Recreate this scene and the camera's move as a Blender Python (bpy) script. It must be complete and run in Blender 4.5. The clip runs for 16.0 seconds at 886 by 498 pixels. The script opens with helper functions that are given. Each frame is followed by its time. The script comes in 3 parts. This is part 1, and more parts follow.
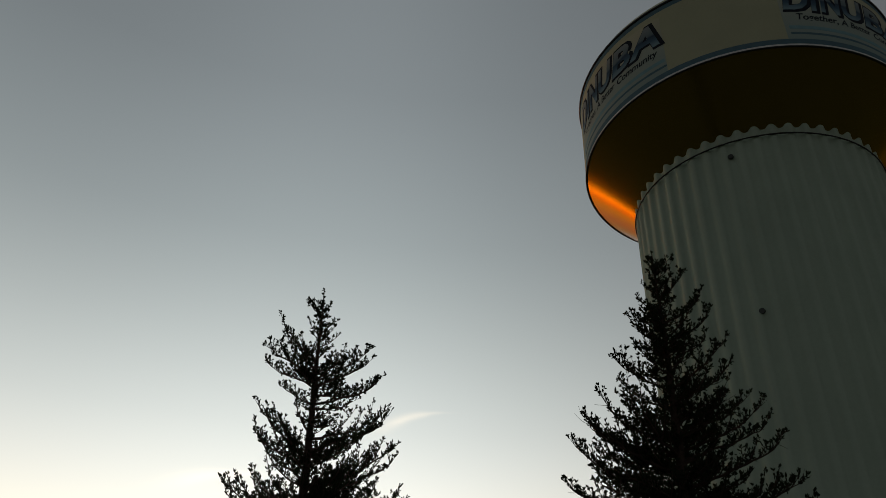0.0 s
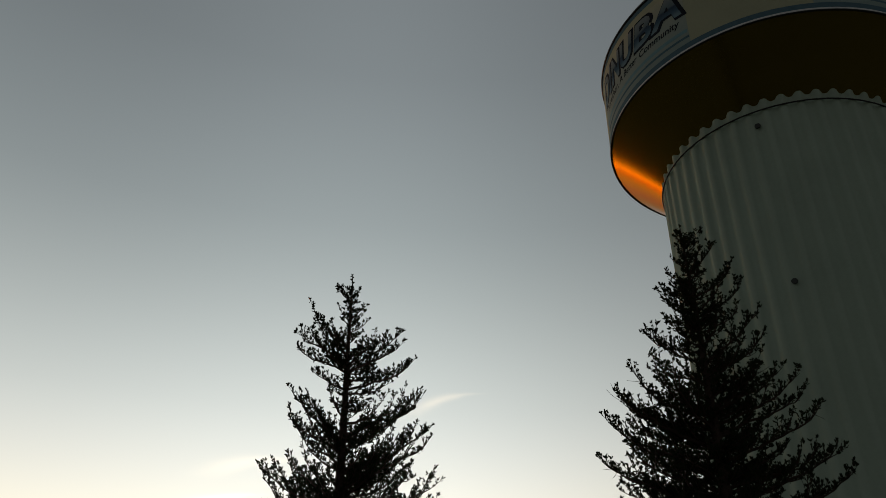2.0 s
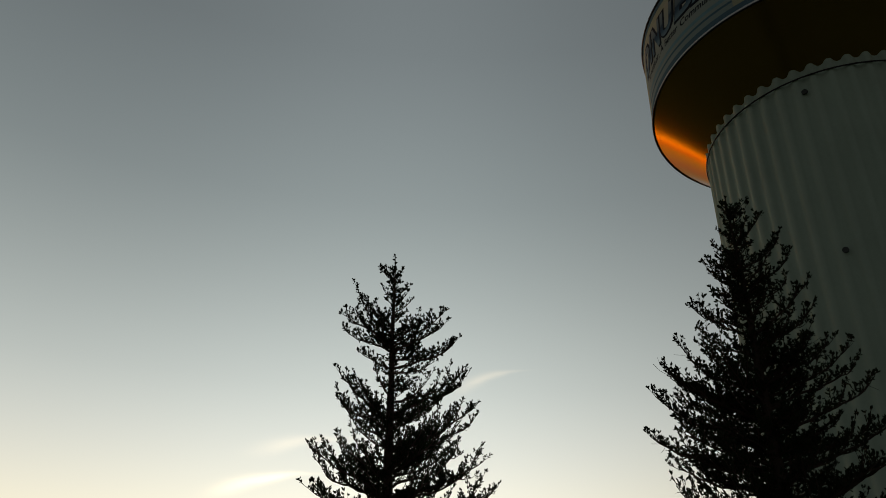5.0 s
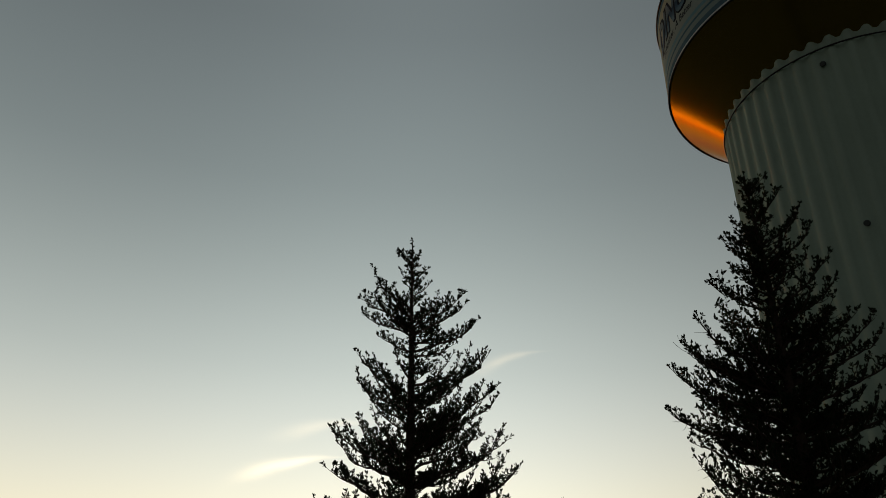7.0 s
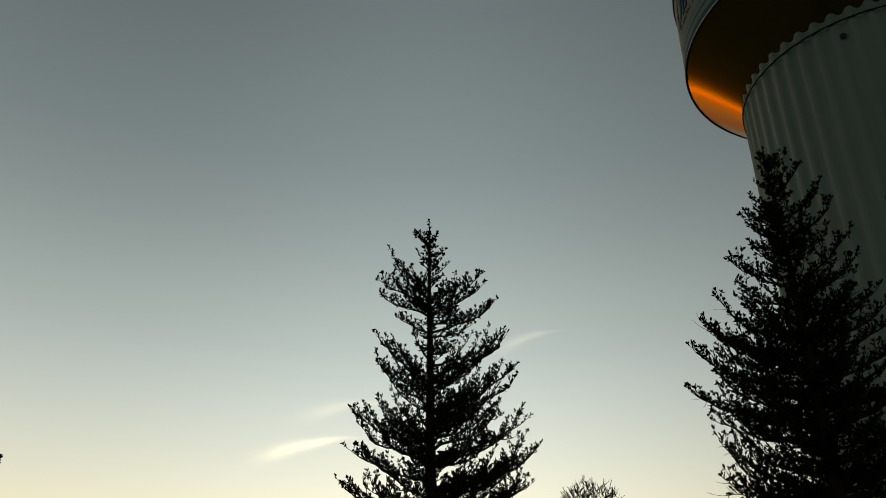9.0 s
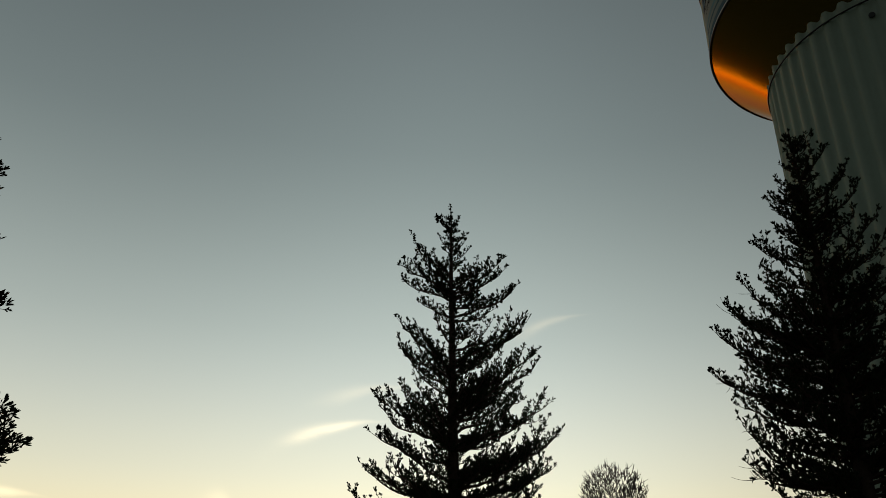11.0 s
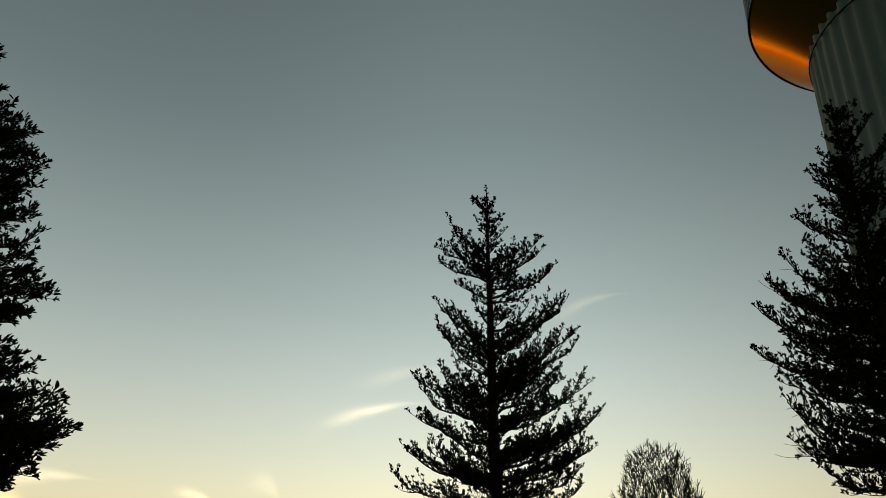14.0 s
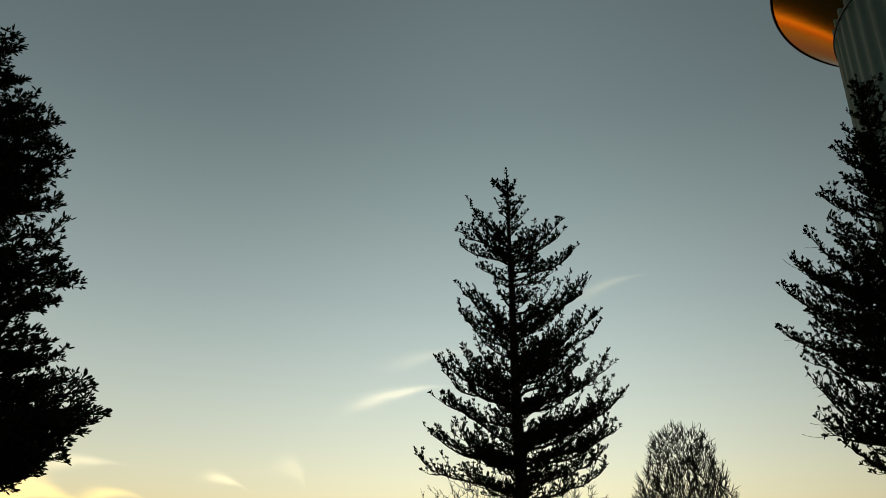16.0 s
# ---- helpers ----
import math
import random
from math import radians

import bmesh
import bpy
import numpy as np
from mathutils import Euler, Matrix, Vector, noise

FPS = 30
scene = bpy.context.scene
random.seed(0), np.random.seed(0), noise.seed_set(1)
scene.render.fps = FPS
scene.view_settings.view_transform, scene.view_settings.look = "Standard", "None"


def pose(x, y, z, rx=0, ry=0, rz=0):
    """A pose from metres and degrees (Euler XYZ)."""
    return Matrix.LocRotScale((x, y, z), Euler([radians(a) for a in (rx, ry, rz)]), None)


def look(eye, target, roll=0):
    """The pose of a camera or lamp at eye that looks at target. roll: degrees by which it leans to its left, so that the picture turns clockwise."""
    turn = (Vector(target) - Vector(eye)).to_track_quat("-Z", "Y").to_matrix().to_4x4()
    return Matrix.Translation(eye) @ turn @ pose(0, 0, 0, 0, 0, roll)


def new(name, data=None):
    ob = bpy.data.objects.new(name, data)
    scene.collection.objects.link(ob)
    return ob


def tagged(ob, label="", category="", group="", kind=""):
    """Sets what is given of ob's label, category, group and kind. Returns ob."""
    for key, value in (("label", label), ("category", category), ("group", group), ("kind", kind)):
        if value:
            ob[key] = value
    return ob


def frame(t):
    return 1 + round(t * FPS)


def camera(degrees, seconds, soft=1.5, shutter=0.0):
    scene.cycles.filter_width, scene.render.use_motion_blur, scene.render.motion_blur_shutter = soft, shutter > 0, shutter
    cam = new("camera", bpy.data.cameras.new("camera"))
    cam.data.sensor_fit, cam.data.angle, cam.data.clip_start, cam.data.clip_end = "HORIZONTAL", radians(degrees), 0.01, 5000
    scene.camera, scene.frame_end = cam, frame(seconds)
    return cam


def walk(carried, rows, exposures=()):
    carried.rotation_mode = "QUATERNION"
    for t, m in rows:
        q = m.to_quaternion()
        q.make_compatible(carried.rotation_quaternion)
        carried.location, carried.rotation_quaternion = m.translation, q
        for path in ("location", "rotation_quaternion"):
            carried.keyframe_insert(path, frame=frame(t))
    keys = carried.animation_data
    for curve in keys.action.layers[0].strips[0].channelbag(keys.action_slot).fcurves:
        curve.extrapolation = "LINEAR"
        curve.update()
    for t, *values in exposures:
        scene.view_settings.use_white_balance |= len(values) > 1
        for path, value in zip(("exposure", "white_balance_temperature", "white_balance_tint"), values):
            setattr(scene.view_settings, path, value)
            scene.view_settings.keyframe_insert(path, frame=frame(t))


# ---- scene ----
# The camera stands still at eye height and pans left while it tilts down.
cam = camera(57.15, 16.0, soft=0.8)
EYE = (0.0, 0.0, 1.6)
TURNS = [
    (0.0, -0.000, 33.979, -1.599),
    (0.5, 0.742, 33.661, -1.200),
    (1.0, 1.393, 33.344, -0.977),
    (1.5, 2.075, 32.945, -0.865),
    (2.0, 2.742, 32.661, -0.824),
    (2.5, 3.291, 32.341, -0.900),
    (3.0, 3.871, 32.066, -0.928),
    (3.5, 4.563, 31.772, -0.936),
    (4.0, 5.060, 31.565, -1.045),
    (6.5, 7.395, 30.186, -0.749),
    (7.0, 7.745, 29.853, -0.576),
    (7.5, 8.129, 29.442, -0.446),
    (8.0, 8.413, 29.093, -0.456),
    (8.5, 8.832, 28.751, -0.489),
    (9.0, 9.196, 28.480, -0.437),
    (11.5, 11.058, 27.156, -1.100),
    (12.0, 11.541, 26.951, -1.110),
    (12.5, 12.099, 26.736, -1.060),
    (13.0, 12.522, 26.532, -1.173),
    (13.5, 13.046, 26.291, -1.136),
    (14.0, 13.497, 26.056, -1.018),
    (14.5, 13.955, 25.781, -0.904),
    (15.0, 14.355, 25.542, -0.903),
    (15.5, 14.820, 25.218, -0.856),
    (16.0, 15.203, 24.877, -0.876),
]
walk(cam, [(t, pose(*EYE, 90 + pitch, roll, yaw)) for t, yaw, pitch, roll in TURNS],
     exposures=[(0.0, 0.70, 7100, 19), (4.0, 0.46, 7100, 17), (7.0, 0.33, 7050, 13.5), (9.0, 0.22, 6950, 10.5), (12.5, 0.10, 6850, 8), (16.0, -0.05, 6430, 4)])

# ---- light: the sky just after sunset, brightest low in the west ----
SUN_AZ = -27.0  # degrees clockwise from +y
SUN_DIR = Vector((math.sin(radians(SUN_AZ)), math.cos(radians(SUN_AZ)), 0.0))

world = bpy.data.worlds.new("dusk_sky")
scene.world = world
world.use_nodes = True
wn, wl = world.node_tree.nodes, world.node_tree.links
wn.clear()


def wmath(op, a, b=None, c=None, clamp=False):
    n = wn.new("ShaderNodeMath")
    n.operation, n.use_clamp = op, clamp
    for i, v in enumerate((a, b, c)):
        if v is None:
            continue
        if isinstance(v, (int, float)):
            n.inputs[i].default_value = v
        else:
            wl.new(v, n.inputs[i])
    return n.outputs[0]


def wdot(a, v):
    n = wn.new("ShaderNodeVectorMath")
    n.operation = "DOT_PRODUCT"
    wl.new(a, n.inputs[0])
    n.inputs[1].default_value = v
    return n.outputs["Value"]


def wramp(fac, stops):
    n = wn.new("ShaderNodeValToRGB")
    n.color_ramp.interpolation = "B_SPLINE"
    el = n.color_ramp.elements
    while len(el) < len(stops):
        el.new(0.5)
    for e, (p, c) in zip(el, stops):
        e.position, e.color = p, (*c, 1)
    wl.new(fac, n.inputs[0])
    return n.outputs["Color"]


def wmix(kind, fac, a, b):
    n = wn.new("ShaderNodeMix")
    n.data_type, n.blend_type = "RGBA", kind
    for s, v in ((n.inputs[0], fac), (n.inputs[6], a), (n.inputs[7], b)):
        if isinstance(v, (int, float)):
            s.default_value = v
        elif isinstance(v, tuple):
            s.default_value = (*v, 1)
        else:
            wl.new(v, s)
    return n.outputs[2]


wdir = wn.new("ShaderNodeTexCoord").outputs["Generated"]
sep = wn.new("ShaderNodeSeparateXYZ")
wl.new(wdir, sep.inputs[0])
up = sep.outputs["Z"]
flat = wmath("SQRT", wmath("MAXIMUM", wmath("SUBTRACT", 1.0, wmath("MULTIPLY", up, up)), 0.0001))
toward = wmath("DIVIDE", wdot(wdir, SUN_DIR), flat)  # 1 at the sunset's azimuth, -1 opposite
west = wn.new("ShaderNodeMapRange")
west.interpolation_type = "SMOOTHSTEP"
west.inputs[1].default_value, west.inputs[2].default_value = 0.3, 0.94
wl.new(toward, west.inputs[0])
west = west.outputs[0]
low = wmath("MAXIMUM", up, 0.0)
sky_west = wramp(low, [(0.0, (0.75, 0.20, 0.03)), (0.04, (0.76, 0.29, 0.06)), (0.085, (0.98, 0.70, 0.31)), (0.14, (0.88, 0.815, 0.555)), (0.20, (0.71, 0.73, 0.605)), (0.28, (0.515, 0.575, 0.545)),
                       (0.36, (0.37, 0.44, 0.435)), (0.46, (0.245, 0.30, 0.305)), (0.56, (0.160, 0.205, 0.215)), (0.70, (0.110, 0.140, 0.151)), (1.0, (0.06, 0.075, 0.085))])
sky_east = wramp(low, [(0.0, (0.054, 0.054, 0.054)), (0.2, (0.060, 0.065, 0.068)), (0.5, (0.066, 0.076, 0.080)), (1.0, (0.06, 0.075, 0.083))])
# the sky is brightest a little north of the sunset and fades to both sides
azimuth = wmath("ARCTAN2", wdot(wdir, (1, 0, 0)), wdot(wdir, (0, 1, 0)))
BRIGHT_AZ = radians(-11.0)
off = wmath("DIVIDE", wmath("SUBTRACT", azimuth, BRIGHT_AZ), radians(17.0))
lobe = wmath("POWER", 2.718, wmath("MULTIPLY", wmath("MULTIPLY", off, off), -1.0))
gain = wmath("MULTIPLY_ADD", lobe, 0.27, 0.85)
gain_rgb = wn.new("ShaderNodeCombineColor")
for i in range(3):
    wl.new(gain, gain_rgb.inputs[i])
sky_west = wmix("MULTIPLY", 1.0, sky_west, gain_rgb.outputs[0])
fall = wn.new("ShaderNodeMapRange")
fall.interpolation_type = "SMOOTHSTEP"
fall.inputs[1].default_value, fall.inputs[2].default_value = radians(-85), radians(-46)
wl.new(azimuth, fall.inputs[0])
west = wmath("MULTIPLY", west, fall.outputs[0])
sky = wmix("MIX", west, sky_east, sky_west)
# orange afterglow on the horizon round the place where the sun went down
near_sun = wmath("POWER", wmath("MAXIMUM", toward, 0.0), 12.0)
glow = wmath("MULTIPLY", near_sun, wmath("POWER", 2.718, wmath("MULTIPLY", wmath("POWER", wmath("ABSOLUTE", wmath("DIVIDE", wmath("SUBTRACT", low, 0.035), 0.038)), 2.0), -1.0)))
sky = wmix("ADD", glow, sky, (1.75, 0.09, 0.0))


def wisp(sky, az, el, tilt, length, width, strength, colour, seed):
    """A thin cloud lit from below, at an azimuth and elevation in degrees."""
    a, e, k = radians(az), radians(el), radians(tilt)
    c = Vector((math.sin(a) * math.cos(e), math.cos(a) * math.cos(e), math.sin(e)))
    r = Vector((math.cos(a), -math.sin(a), 0))
    u = r.cross(c)
    along, across = r * math.cos(k) + u * math.sin(k), u * math.cos(k) - r * math.sin(k)
    nz = wn.new("ShaderNodeTexNoise")
    nz.inputs["Scale"].default_value, nz.inputs["Detail"].default_value = 9.0, 5.0
    mp = wn.new("ShaderNodeMapping")
    mp.inputs["Location"].default_value = (seed, seed * 1.7, 0)
    mp.inputs["Scale"].default_value = (1.0, 1.0, 3.2)
    wl.new(wdir, mp.inputs[0])
    wl.new(mp.outputs[0], nz.inputs["Vector"])
    wob = wmath("MULTIPLY", wmath("SUBTRACT", nz.outputs[0], 0.5), width * 3.0)
    x = wmath("DIVIDE", wmath("ADD", wdot(wdir, along), -c.dot(along)), length)
    # the tail thins towards one end and bends a little
    bend = wmath("MULTIPLY", wmath("MULTIPLY", x, x), width * 0.6)
    y = wmath("DIVIDE", wmath("ADD", wmath("ADD", wmath("ADD", wdot(wdir, across), -c.dot(across)), wob), bend),
              wmath("MAXIMUM", wmath("MULTIPLY_ADD", x, -width * 0.55, width), width * 0.25))
    d = wmath("ADD", wmath("POWER", wmath("ABSOLUTE", x), 2.4), wmath("MULTIPLY", y, y))
    m = wmath("POWER", 2.718, wmath("MULTIPLY", d, -1.0))
    m = wmath("MULTIPLY", wmath("MULTIPLY", m, wmath("GREATER_THAN", wdot(wdir, c), 0.0)), strength)
    m = wmath("MULTIPLY", m, wmath("MAXIMUM", wmath("MULTIPLY_ADD", nz.outputs[0], 2.4, -0.2), 0.0))
    return wmix("ADD", m, sky, colour)


CREAM, GOLD = (0.37, 0.28, 0.16), (0.60, 0.38, 0.05)
for spec in [(-18.95, 14.7, 16, 0.046, 0.0055, 1.05, CREAM, 1), (-16.6, 17.4, 13, 0.050, 0.0060, 0.28, CREAM, 2),
             (-3.3, 22.1, 19, 0.034, 0.0045, 0.34, CREAM, 3), (-30.0, 8.6, -12, 0.020, 0.0040, 0.9, CREAM, 4),
             (-25.5, 9.5, -35, 0.018, 0.0070, 0.4, CREAM, 5), (-39.3, 9.1, 8, 0.035, 0.0060, 0.8, CREAM, 6),
             (-42.3, 7.3, 4, 0.050, 0.0130, 1.3, GOLD, 7), (-36.8, 7.2, 2, 0.026, 0.0050, 1.2, GOLD, 8)]:
    sky = wisp(sky, *spec)

atmos = wn.new("ShaderNodeTexSky")
atmos.sky_type, atmos.sun_disc = "NISHITA", False
atmos.sun_elevation, atmos.sun_rotation = radians(-2.0), radians(SUN_AZ)
bg_glow, bg_air, both, wout = (wn.new(k) for k in ("ShaderNodeBackground", "ShaderNodeBackground", "ShaderNodeAddShader", "ShaderNodeOutputWorld"))
bg_glow.inputs["Strength"].default_value, bg_air.inputs["Strength"].default_value = 1.0, 0.05
wl.new(sky, bg_glow.inputs["Color"])
wl.new(atmos.outputs[0], bg_air.inputs["Color"])
wl.new(bg_glow.outputs[0], both.inputs[0])
wl.new(bg_air.outputs[0], both.inputs[1])
wl.new(both.outputs[0], wout.inputs["Surface"])

sun = new("sun", bpy.data.lights.new("sun", "SUN"))
sun.data.energy, sun.data.color, sun.data.angle = 0.05, (1.0, 0.55, 0.25), radians(10)
sun.matrix_world = look(SUN_DIR * 100 + Vector((0, 0, 2.5)), (0, 0, 0))


# ---- materials ----
def material(name, base, rough=0.6, metal=0.0, dark=0.8, scale=3.0, fine=40.0, bump=0.1, coat=0.0, spec=0.5, per_object=0.0):
    """Paint, bark, soil or leaf: a base colour varied at two scales, with relief."""
    m = bpy.data.materials.new(name)
    m.use_nodes = True
    n, l = m.node_tree.nodes, m.node_tree.links
    b = n["Principled BSDF"]
    b.inputs["Roughness"].default_value, b.inputs["Metallic"].default_value = rough, metal
    b.inputs["Coat Weight"].default_value, b.inputs["Coat Roughness"].default_value = coat, 0.1
    b.inputs["Specular IOR Level"].default_value = spec
    tc = n.new("ShaderNodeTexCoord")
    n1, n2 = n.new("ShaderNodeTexNoise"), n.new("ShaderNodeTexNoise")
    for t, s, d in ((n1, scale, 6), (n2, fine, 3)):
        t.inputs["Scale"].default_value, t.inputs["Detail"].default_value = s, d
        l.new(tc.outputs["Object"], t.inputs["Vector"])
    ramp = n.new("ShaderNodeValToRGB")
    ramp.color_ramp.elements[0].position, ramp.color_ramp.elements[1].position = 0.3, 0.7
    ramp.color_ramp.elements[0].color = (*[c * dark for c in base], 1)
    ramp.color_ramp.elements[1].color = (*base, 1)
    add = n.new("ShaderNodeMath")
    add.operation = "MULTIPLY_ADD"
    add.inputs[1].default_value = 0.7
    mul = n.new("ShaderNodeMath")
    mul.operation = "MULTIPLY"
    mul.inputs[1].default_value = 0.3
    l.new(n2.outputs[0], mul.inputs[0])
    l.new(n1.outputs[0], add.inputs[0])
    l.new(mul.outputs[0], add.inputs[2])
    l.new(add.outputs[0], ramp.inputs[0])
    out = ramp.outputs[0]
    if per_object:
        info, hsv = n.new("ShaderNodeObjectInfo"), n.new("ShaderNodeHueSaturation")
        mr = n.new("ShaderNodeMapRange")
        mr.inputs[3].default_value, mr.inputs[4].default_value = 1 - per_object, 1 + per_object
        l.new(info.outputs["Random"], mr.inputs[0])
        l.new(mr.outputs[0], hsv.inputs["Value"])
        l.new(out, hsv.inputs["Color"])
        out = hsv.outputs[0]
    l.new(out, b.inputs["Base Color"])
    bp = n.new("ShaderNodeBump")
    bp.inputs["Strength"].default_value, bp.inputs["Distance"].default_value = bump, 0.02
    l.new(n2.outputs[0], bp.inputs["Height"])
    l.new(bp.outputs[0], b.inputs["Normal"])
    return m


def fade_paint(name, stops, z0, z1, wave):
    """Airbrushed sign paint that passes through several colours with the height; wave metres of unevenness along it."""
    m = material(name, stops[0][1], rough=0.8, spec=0.12)
    n, l = m.node_tree.nodes, m.node_tree.links
    tc, xyz, mr, ramp, nz, sh = (n.new("ShaderNode" + k) for k in ("TexCoord", "SeparateXYZ", "MapRange", "ValToRGB", "TexNoise", "Math"))
    nz.inputs["Scale"].default_value, nz.inputs["Detail"].default_value = 0.9, 2.0
    sh.operation = "MULTIPLY_ADD"
    sh.inputs[1].default_value = wave * 2
    mr.inputs[1].default_value, mr.inputs[2].default_value = z0 + wave, z1 + wave
    while len(ramp.color_ramp.elements) < len(stops):
        ramp.color_ramp.elements.new(0.5)
    for e, (p, c) in zip(ramp.color_ramp.elements, stops):
        e.position, e.color = p, (*c, 1)
    l.new(tc.outputs["Object"], xyz.inputs[0])
    l.new(tc.outputs["Object"], nz.inputs["Vector"])
    l.new(nz.outputs[0], sh.inputs[0])
    l.new(xyz.outputs["Z"], sh.inputs[2])
    l.new(sh.outputs[0], mr.inputs[0])
    l.new(mr.outputs[0], ramp.inputs[0])
    l.new(ramp.outputs[0], n["Principled BSDF"].inputs["Base Color"])
    return m


SOIL = material("dry_grass_soil", (0.10, 0.105, 0.045), rough=0.95, dark=0.45, scale=0.35, fine=14, bump=0.6)
COLUMN_PAINT = material("pale_column_paint", (0.39, 0.50, 0.41), rough=0.8, dark=0.86, scale=0.35, fine=5, bump=0.05, spec=0.12)
TANK_PAINT = material("beige_tank_paint", (0.43, 0.445, 0.30), rough=0.8, dark=0.9, scale=0.5, fine=6, bump=0.05, spec=0.12)
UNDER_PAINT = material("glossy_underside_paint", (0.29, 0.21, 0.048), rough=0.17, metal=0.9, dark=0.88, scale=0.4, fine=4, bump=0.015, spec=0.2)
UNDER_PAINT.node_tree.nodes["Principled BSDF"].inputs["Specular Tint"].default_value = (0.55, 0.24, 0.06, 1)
PANEL_PAINT = fade_paint("pale_panel_paint", [(0.0, (0.25, 0.34, 0.32)), (0.45, (0.33, 0.39, 0.34)), (1.0, (0.45, 0.44, 0.31))], 39.1, 43.9, 0.5)
WHITE_PAINT = material("white_trim_paint", (0.70, 0.74, 0.72), rough=0.8, dark=0.9, spec=0.12)
SLATE_PAINT = material("slate_blue_paint", (0.095, 0.18, 0.22), rough=0.8, dark=0.85, spec=0.12)
TEAL_PAINT = material("teal_stripe_paint", (0.20, 0.36, 0.40), rough=0.8, dark=0.85, spec=0.12)
NAVY_PAINT = material("navy_outline_paint", (0.012, 0.016, 0.024), rough=0.8, spec=0.12)
LETTER_PAINT = fade_paint("blue_letter_paint", [(0.0, (0.17, 0.27, 0.31)), (0.28, (0.06, 0.12, 0.17)), (0.5, (0.035, 0.065, 0.10)), (0.58, (0.12, 0.17, 0.19)), (1.0, (0.21, 0.25, 0.25))], 41.7, 43.6, 0.22)
BLACK_STEEL = material("dark_steel", (0.018, 0.018, 0.018), rough=0.5, metal=0.3)
PORT_STEEL = material("grey_port_steel", (0.07, 0.08, 0.075), rough=0.8, spec=0.12)
BARK = material("conifer_bark", (0.075, 0.055, 0.042), rough=0.95, dark=0.5, scale=9, fine=60, bump=0.8, spec=0.1)
NEEDLES = material("conifer_needles", (0.024, 0.034, 0.015), rough=0.8, dark=0.6, scale=2.5, fine=30, bump=0.2, spec=0.1, per_object=0.2)
REDWOOD_LEAF = material("redwood_sprays", (0.024, 0.036, 0.016), rough=0.8, dark=0.6, scale=2.5, fine=30, bump=0.2, spec=0.1, per_object=0.2)
GREY_BARK = material("bare_tree_bark", (0.07, 0.06, 0.047), rough=0.9, dark=0.55, scale=6, fine=40, bump=0.6, spec=0.1)


# ---- mesh helpers ----
def mesh_object(name, verts, faces, mat, parent=None, label="", smooth=False):
    me = bpy.data.meshes.new(name)
    me.from_pydata(np.asarray(verts).tolist(), [], faces if isinstance(faces, list) else faces.tolist())
    me.materials.append(mat)
    if smooth:
        me.polygons.foreach_set("use_smooth", [True] * len(me.polygons))
    me.update()
    ob = new(name, me)
    ob.parent = parent
    return tagged(ob, label)


def part(name, bm, mat, parent, label="", smooth=False):
    bmesh.ops.recalc_face_normals(bm, faces=bm.faces)
    me = bpy.data.meshes.new(name)
    bm.to_mesh(me)
    bm.free()
    me.materials.append(mat)
    if smooth:
        me.polygons.foreach_set("use_smooth", [True] * len(me.polygons))
    ob = new(name, me)
    ob.parent = parent
    return tagged(ob, label)


def lathe(profile, steps, closed=False, a0=0.0, a1=360.0):
    """A bmesh turned round z from (radius, height) pairs; closed joins the profile's ends. Angles are degrees from -y towards +x."""
    bm = bmesh.new()
    full = a1 - a0 >= 359.9
    cols = []
    for i in range(steps if full else steps + 1):
        a = radians(a0 + (a1 - a0) * i / steps)
        cols.append([bm.verts.new((r * math.sin(a), -r * math.cos(a), z)) for r, z in profile])
    k = len(profile)
    for i in range(steps):
        p, q = cols[i], cols[(i + 1) % len(cols)]
        for j in range(k if closed else k - 1):
            bm.faces.new((p[j], q[j], q[(j + 1) % k], p[(j + 1) % k]))
    if closed and not full:
        bm.faces.new(cols[0])
        bm.faces.new(cols[-1][::-1])
    return bm


def hoop(radius, z, thick, steps=160, sides=8):
    return lathe([(radius + thick * math.cos(2 * math.pi * i / sides), z + thick * math.sin(2 * math.pi * i / sides)) for i in range(sides)], steps, True)


def tubes(paths, sides):
    """Tapered tubes along polylines [(points, radii), ...]: vertices and faces."""
    V, F, base = [], [], 0
    for pts, rad in paths:
        pts = np.asarray(pts, float)
        n = len(pts)
        tan = np.gradient(pts, axis=0)
        tan /= np.linalg.norm(tan, axis=1)[:, None] + 1e-9
        ref = np.array([0.31, 0.17, 0.93]) if abs(tan[0, 2]) < 0.9 else np.array([1.0, 0.1, 0.0])
        s1 = np.cross(tan, ref)
        s1 /= np.linalg.norm(s1, axis=1)[:, None] + 1e-9
        s2 = np.cross(tan, s1)
        for k in range(sides):
            a = 2 * math.pi * k / sides
            V.append(pts + (s1 * math.cos(a) + s2 * math.sin(a)) * np.asarray(rad)[:, None])
        idx = base + np.arange(sides * n).reshape(sides, n)
        for k in range(sides):
            p, q = idx[k], idx[(k + 1) % sides]
            F.append(np.stack([p[:-1], p[1:], q[1:], q[:-1]], 1))
        base += sides * n
    return np.concatenate(V), np.concatenate(F)


